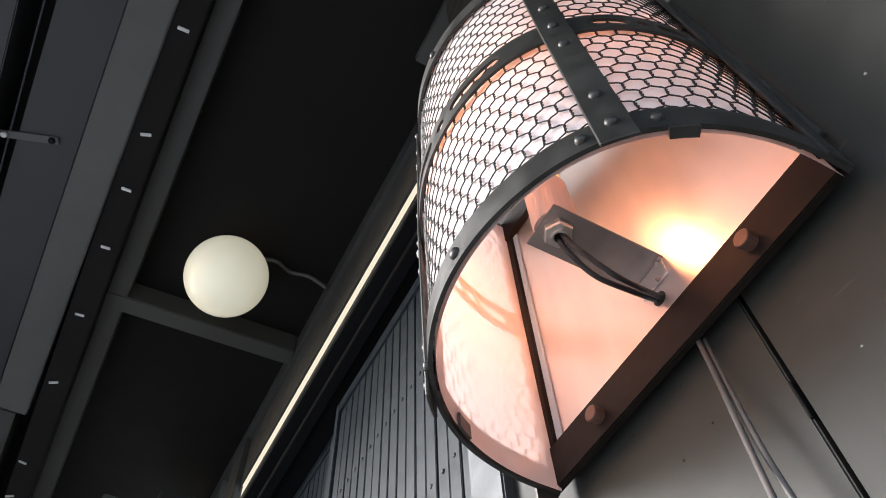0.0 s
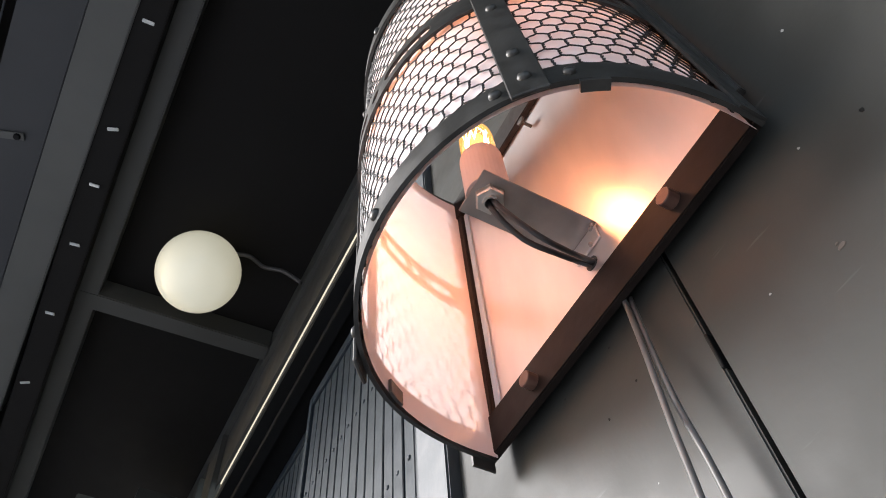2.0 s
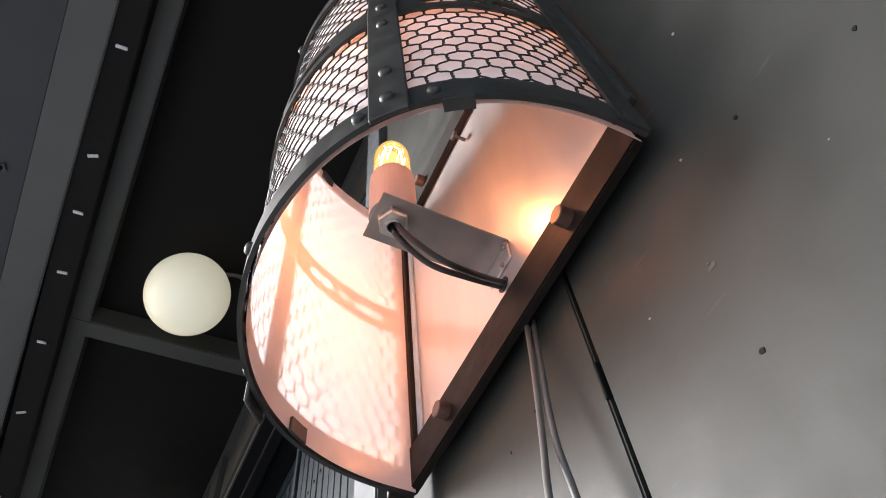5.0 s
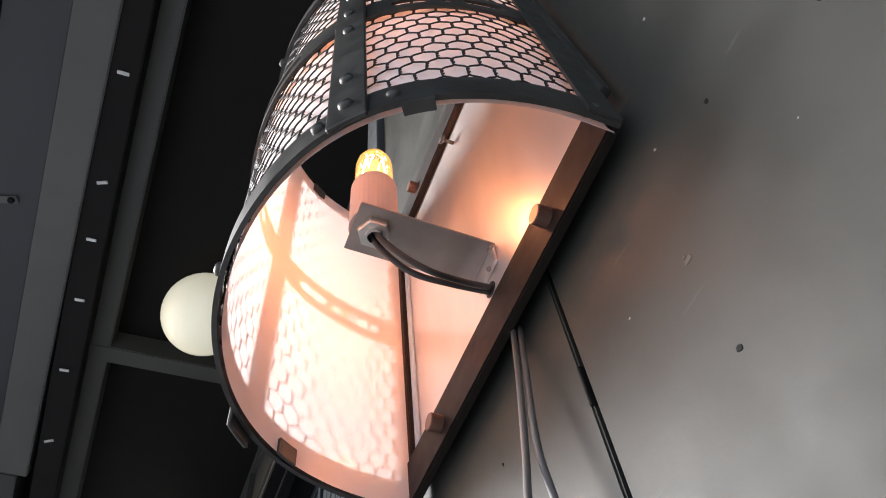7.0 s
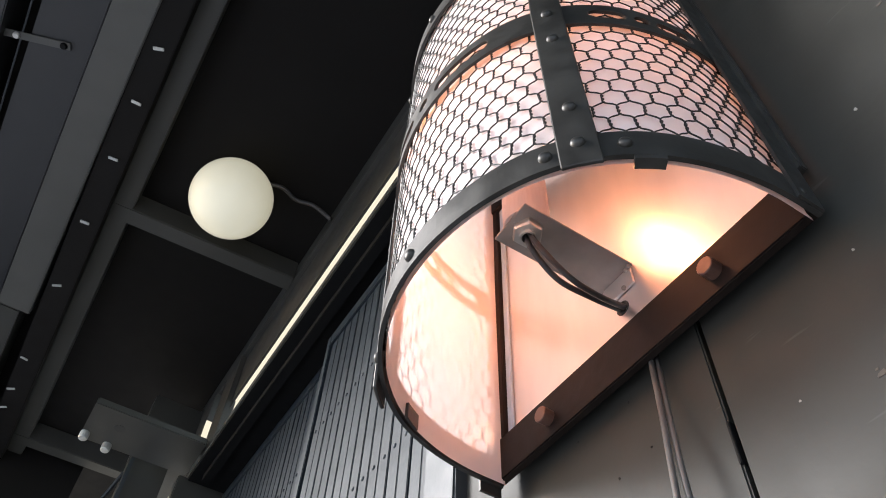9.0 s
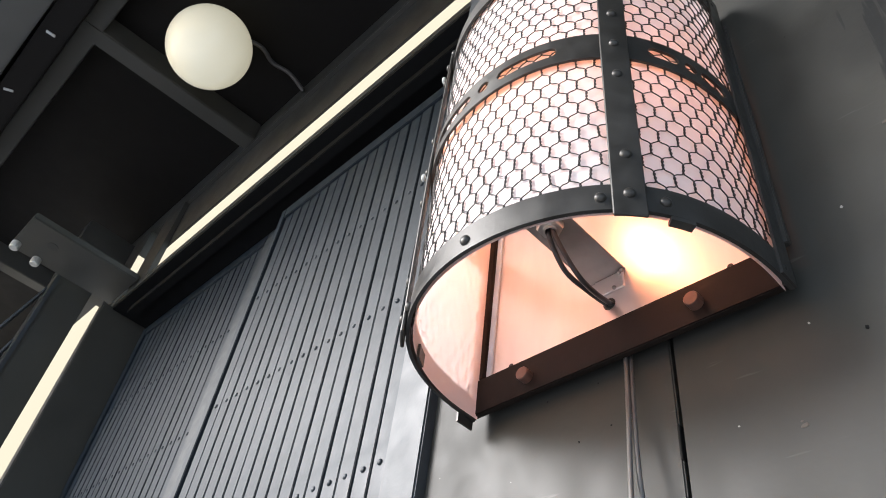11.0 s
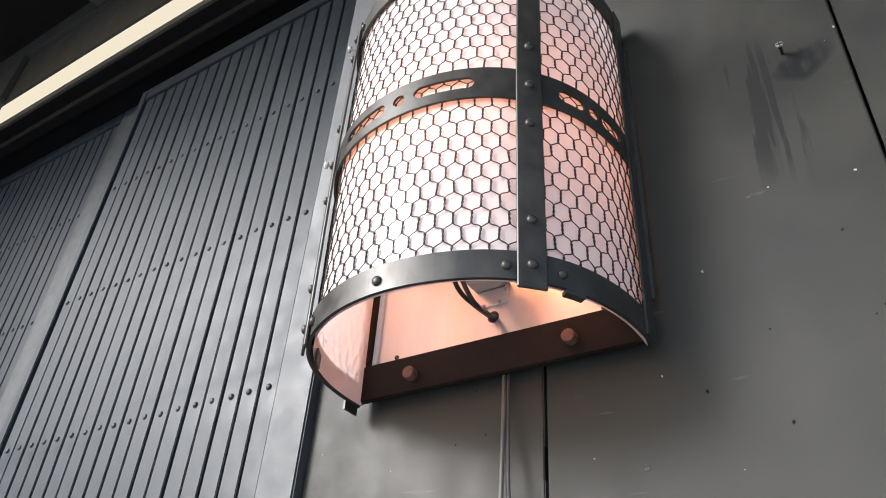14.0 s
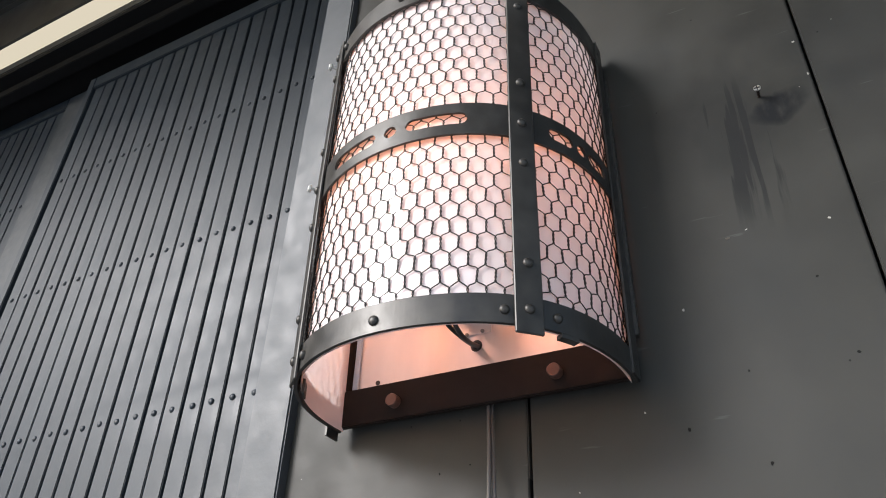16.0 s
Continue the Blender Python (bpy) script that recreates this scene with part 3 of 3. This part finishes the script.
part("side_strip", box(0.3235, 0.3262, CY + 0.1448, CY + 0.1520, Z0 + 0.0475, Z1 - 0.0475, 0.0006), ROD_STEEL, sconce, "pale grey edge strip beside the plate")
for y in (0.1293, 0.3065):
    for z in (1.9625, Z1 - 0.024):
        b = part("bolt", lathe([(0.0001, 0.0095), (0.0062, 0.0095), (0.0068, 0.0087), (0.0068, 0)], (0.3185, y, z), (-1, 0, 0), 18), BOLT_IRON, sconce, "round brown bolt head")
for y in (0.3355, 0.099):
    part("hole", lathe([(0.0001, 0.0006), (0.0028, 0.0006), (0.0028, 0)], (PLATE_X, y, 1.9925), (-1, 0, 0), 12), BLACK_RUBBER, sconce)
part("cable_hole", lathe([(0.0001, 0.0008), (0.0065, 0.0008), (0.0065, 0)], (PLATE_X, 0.217, 2.0125), (-1, 0, 0), 16), BLACK_RUBBER, sconce)
scr = part("plate_screw", lathe([(0.0020, 0), (0.0020, 0.011), (0.0056, 0.0125), (0.0054, 0.0150), (0, 0.0158)], (PLATE_X, 0.222, 2.296), (-1, 0, 0), 10), IRON, sconce)

part("mounting_block", box(PLATE_X + 0.002, 0.3348, CY - 0.09, CY + 0.09, Z0 + 0.06, Z1 - 0.06), IRON, sconce)

# lamp holder
BY0, BY1, BZ = 0.197, 0.237, 2.045
holder = part("holder_bracket", box(0.221, 0.3260, BY0, BY1, BZ, BZ + 0.002, 0.0004), STEEL, sconce, "flat steel bracket with welded foot")
part("foot", box(0.3240, 0.3260, BY0 + 0.002, BY1 - 0.006, BZ - 0.020, BZ - 0.0005, 0.0004), COPPER, holder)
for y, z in ((BY0 + 0.003, BZ - 0.001), (BY0 + 0.006, BZ - 0.003), (BY0 + 0.012, BZ - 0.018), (BY1 - 0.01, BZ - 0.019)):
    bm = bmesh.new()
    bmesh.ops.create_icosphere(bm, subdivisions=2, radius=0.0022, matrix=Matrix.Translation((0.3235, y, z)))
    part("weld_bead", bm, STEEL, holder, smooth=True)
SX, SY = 0.237, 0.216
part("nut", lathe([(0.0062, -0.007), (0.0115, -0.007), (0.0125, -0.005), (0.0125, 0), (0.0062, 0)], (SX, SY, BZ), (0, 0, 1), 6), NUT_STEEL, holder)
part("pipe_end", lathe([(0.0048, 0.002), (0.0048, -0.010), (0.0063, -0.010), (0.0063, 0.0)], (SX, SY, BZ), (0, 0, 1), 18), NUT_STEEL, holder, smooth=False)
part("candle_sleeve", lathe([(0.0160, 0.002), (0.0185, 0.002), (0.0185, 0.064), (0.0178, 0.065), (0.0160, 0.065), (0.0160, 0.002)], (SX, SY, BZ), (0, 0, 1), 32), SLEEVE, sconce, "pinkish candle sleeve over the lamp socket", smooth=False)
bulb = part("bulb", lathe([(0.0125, 0.04), (0.0158, 0.07), (0.0158, 0.106), (0.0150, 0.115), (0.0124, 0.123), (0.0075, 0.1285), (0.003, 0.1305), (0, 0.131)], (SX, SY, BZ), (0, 0, 1), 28), BULB_GLASS, sconce, "clear bulb with glowing amber filaments", smooth=True)
bulb.visible_shadow = False
for k in range(4):
    a = k * math.tau / 4
    bend = [(0.0105, a, 0.086), (0.0090, a + 0.55, 0.119), (0.0100, a + 0.75, 0.092), (0.0085, a + 1.15, 0.117)]
    part("filament", tube([(SX + r * math.cos(c), SY + r * math.sin(c), BZ + h) for r, c, h in bend], 0.0008, 5), FILAMENT, bulb)
# glowing core added to fill the glass with the filaments' amber light
part("glow_core", lathe([(0.0, 0.068), (0.0086, 0.07), (0.0084, 0.104), (0.006, 0.114), (0, 0.118)], (SX, SY, BZ), (0, 0, 1), 16), CORE, bulb, "added amber core for the glow inside the bulb", smooth=True).visible_shadow = False
for k, (dy, sag) in enumerate(((0.003, 0.016), (-0.003, 0.030))):
    part("lamp_wire", tube(smooth_line([(SX, SY + dy * 0.7, BZ + 0.004), (SX + 0.004, SY + dy, BZ - 0.014), (SX + 0.030, SY + 2.2 * dy, BZ - 0.018 - sag * 0.8),
                                        (SX + 0.060, SY + 1.5 * dy, BZ - 0.026 - sag * 0.55), (PLATE_X + 0.003, 0.217 + dy * 0.6, 2.0125)], 8), 0.0024, 10), BLACK_RUBBER, sconce, "black insulated lamp wire", smooth=True)

# ---- cables below the sconce ----
for name, pts in (("cable", [(0.327, 0.204, 1.95), (0.320, 0.200, 1.90), (0.309, 0.195, 1.83), (0.300, 0.190, 1.78), (0.297, 0.188, 1.70), (0.312, 0.188, 1.5), (0.326, 0.19, 1.2), (0.331, 0.19, 0.4), (0.331, 0.19, 0.02)]),
                  ("cable", [(0.331, 0.202, 1.95), (0.324, 0.198, 1.90), (0.314, 0.191, 1.83), (0.315, 0.188, 1.78), (0.313, 0.184, 1.70), (0.320, 0.18, 1.5), (0.330, 0.18, 1.2), (0.331, 0.18, 0.4), (0.331, 0.18, 0.02)])):
    c = finish(name, tube(smooth_line(pts, 6), 0.0020, 10), GREY_CABLE, smooth=True)
    tagged(c, "grey-painted cable running down the wall from the sconce", "cable", "sconce cables")

# ---- screw in the wall ----
screw = tagged(new("wall_screw"), "bare cross-head screw half driven into the wall", "screw")
screw.location = (WALL_X, -0.103, 2.2375)
bpy.context.view_layer.update()
c = (WALL_X, -0.103, 2.2375)
part("shank", lathe([(0.0014, -0.002)] + [(0.0012 + 0.0005 * (k % 2), 0.0010 * k) for k in range(12)], c, (-1, 0, 0.05), 10), BROWN_IRON, screw)
head = part("head", lathe([(0.0015, 0.0105), (0.0036, 0.0130), (0.0036, 0.0138), (0, 0.0142)], c, (-1, 0, 0.05), 16), SCREW_METAL, screw)
q = (c[0] - 0.0146, c[1], c[2] + 0.0007)
part("cross_slot", box(q[0], q[0] + 0.0012, q[1] - 0.0028, q[1] + 0.0028, q[2] - 0.0006, q[2] + 0.0006, 0, box(q[0], q[0] + 0.0012, q[1] - 0.0006, q[1] + 0.0006, q[2] - 0.0028, q[2] + 0.0028)), BLACK_RUBBER, head)

# ---- chips and pits in the wall paint ----
PIT = mat("pit_filler", (0.006, 0.006, 0.006), 0.7, var=0.2, scale=200, spec=0.1)
CHIP = mat("bare_plaster_chip", (0.30, 0.29, 0.27), 0.7, var=0.2, scale=200)
RUSTY = mat("brown_chip", (0.055, 0.042, 0.034), 0.7, var=0.2, scale=200)


def fleck(name, y, z, ry, rz, material, seed):
    """Thin ragged flake or filled pit on the face of a wall panel."""
    rng = random.Random(seed)
    bm = bmesh.new()
    ring = [(k * math.tau / 9, rng.uniform(0.6, 1.15)) for k in range(9)]
    low = [bm.verts.new((WALL_X + 0.0002, y + ry * q * math.cos(a), z + rz * q * math.sin(a))) for a, q in ring]
    top = [bm.verts.new((WALL_X - 0.0004, y + 0.8 * ry * q * math.cos(a), z + 0.8 * rz * q * math.sin(a))) for a, q in ring]
    bm.faces.new(top)
    for k in range(9):
        bm.faces.new((low[k], low[(k + 1) % 9], top[(k + 1) % 9], top[k]))
    part(name, bm, material, wall)


for i, (y, z, ry, rz) in enumerate(((0.0785, 1.781, 0.0020, 0.0023), (0.260, 1.887, 0.0012, 0.0014), (0.0195, 1.8965, 0.0013, 0.0028), (-0.0395, 1.860, 0.0018, 0.0022),
                                    (-0.037, 1.9405, 0.0013, 0.0013), (-0.108, 2.0165, 0.0015, 0.0013), (-0.122, 1.941, 0.0018, 0.0016), (0.227, 1.892, 0.0013, 0.0012))):
    fleck("pit", y, z, ry, rz, PIT, i)
for i, (y, z, ry, rz) in enumerate(((0.008, 2.010, 0.0013, 0.0016), (0.055, 1.917, 0.0012, 0.0012), (-0.061, 2.081, 0.0013, 0.0010), (-0.131, 2.0725, 0.0016, 0.0015),
                                    (-0.149, 2.299, 0.0018, 0.0013), (-0.1525, 2.249, 0.0012, 0.0020), (0.120, 1.854, 0.0010, 0.0009))):
    fleck("paint_chip", y, z, ry, rz, CHIP, i + 20)
for i, (y, z, ry, rz) in enumerate(((-0.043, 2.076, 0.0024, 0.0018), (0.0755, 1.8395, 0.0035, 0.0022), (0.0765, 1.8430, 0.0013, 0.0012))):
    fleck("paint_scar", y, z, ry, rz, RUSTY, i + 40)

# ---- globe lamp on the ceiling ----
globe = tagged(new("globe_lamp"), "softly lit cream opal glass globe lamp under the black ceiling", "ceiling lamp")
GC, GR = Vector((0.097, 1.653, 3.782)), 0.147
globe.location = GC + Vector((0, 0, GR))
bpy.context.view_layer.update()
bm = bmesh.new()
bmesh.ops.create_uvsphere(bm, u_segments=48, v_segments=32, radius=GR, matrix=Matrix.Translation(GC))
part("globe", bm, GLOBE_GLASS, globe, smooth=True)
part("fitter", lathe([(0.05, 0.145), (0.055, 0.15), (0.055, 0.1675), (0, 0.1675)], GC, (0, 0, 1), 24), RECESS, globe)
part("supply_cable", tube(smooth_line([(0.15, 1.65, 3.935), (0.24, 1.61, 3.925), (0.31, 1.635, 3.93), (0.38, 1.615, 3.92), (0.452, 1.60, 3.87)], 6), 0.008, 8), GREY_CABLE, globe, "dark cable to the wall plate", smooth=True)

# ---- clips beside the ceiling beam ----
for y in (0.874, 1.249, 1.469, 1.722, 2.05, 2.42, 2.92, 3.154, 3.304, 3.485):
    c = finish("clip", box(-0.017, 0.017, -0.0055, 0.0055, -0.0025, 0.0025, 0.001), CLIP_METAL)
    c.matrix_world = pose(-0.312 - 0.02 * max(0, y - 1.7), y, 3.775, 0, random.uniform(-15, 15), random.uniform(-28, 8))
    tagged(c, "small pale metal clip beside the ceiling beam", "clip", "ceiling clips")

# ---- strap on the ceiling board ----
tie = tagged(new("metal_strap"), "flat metal strap with bolts under the ceiling board", "strap", kind="")
tie.matrix_world = pose(-0.667, 1.458, 3.81, 0, 0, -18.5)
bpy.context.view_layer.update()
tie_m = tie.matrix_world.copy()
for name, bm, mt in (("strap_bar", box(-0.115, 0.115, -0.013, 0.013, 0.003, 0.008, 0.001), PALE_BEAM),
                     ("strap_bolt", lathe([(0, -0.006), (0.009, -0.006), (0.011, -0.002), (0.011, 0.003)], (0.095, 0, 0), (0, 0, 1), 12), RECESS),
                     ("strap_bolt", lathe([(0, -0.006), (0.009, -0.006), (0.011, -0.002), (0.011, 0.003)], (-0.05, 0, 0), (0, 0, 1), 12), CLIP_METAL)):
    bmesh.ops.transform(bm, matrix=tie_m, verts=bm.verts)
    part(name, bm, mt, tie)

# ---- bracket arm at the doorway's end ----
arm = tagged(new("bracket_arm"), "dark grey steel bracket arm with bolts below the ceiling", "bracket")
arm.location = (0.45, 2.6, 3.4)
bpy.context.view_layer.update()
part("arm_plate", box(0.01, 0.449, 2.50, 2.745, 3.40, 3.43, 0.004), BEAM_PAINT, arm)
for x, y in ((0.025, 2.70), (0.119, 2.725)):
    part("bolt", lathe([(0.0, -0.03), (0.016, -0.03), (0.018, -0.026), (0.018, 0)], (x, y, 3.40), (0, 0, 1), 12), CLIP_METAL, arm)
part("arm_hole", lathe([(0, -0.001), (0.022, -0.001), (0.022, 0)], (0.13, 2.60, 3.40), (0, 0, 1), 16), BLACK_RUBBER, arm)
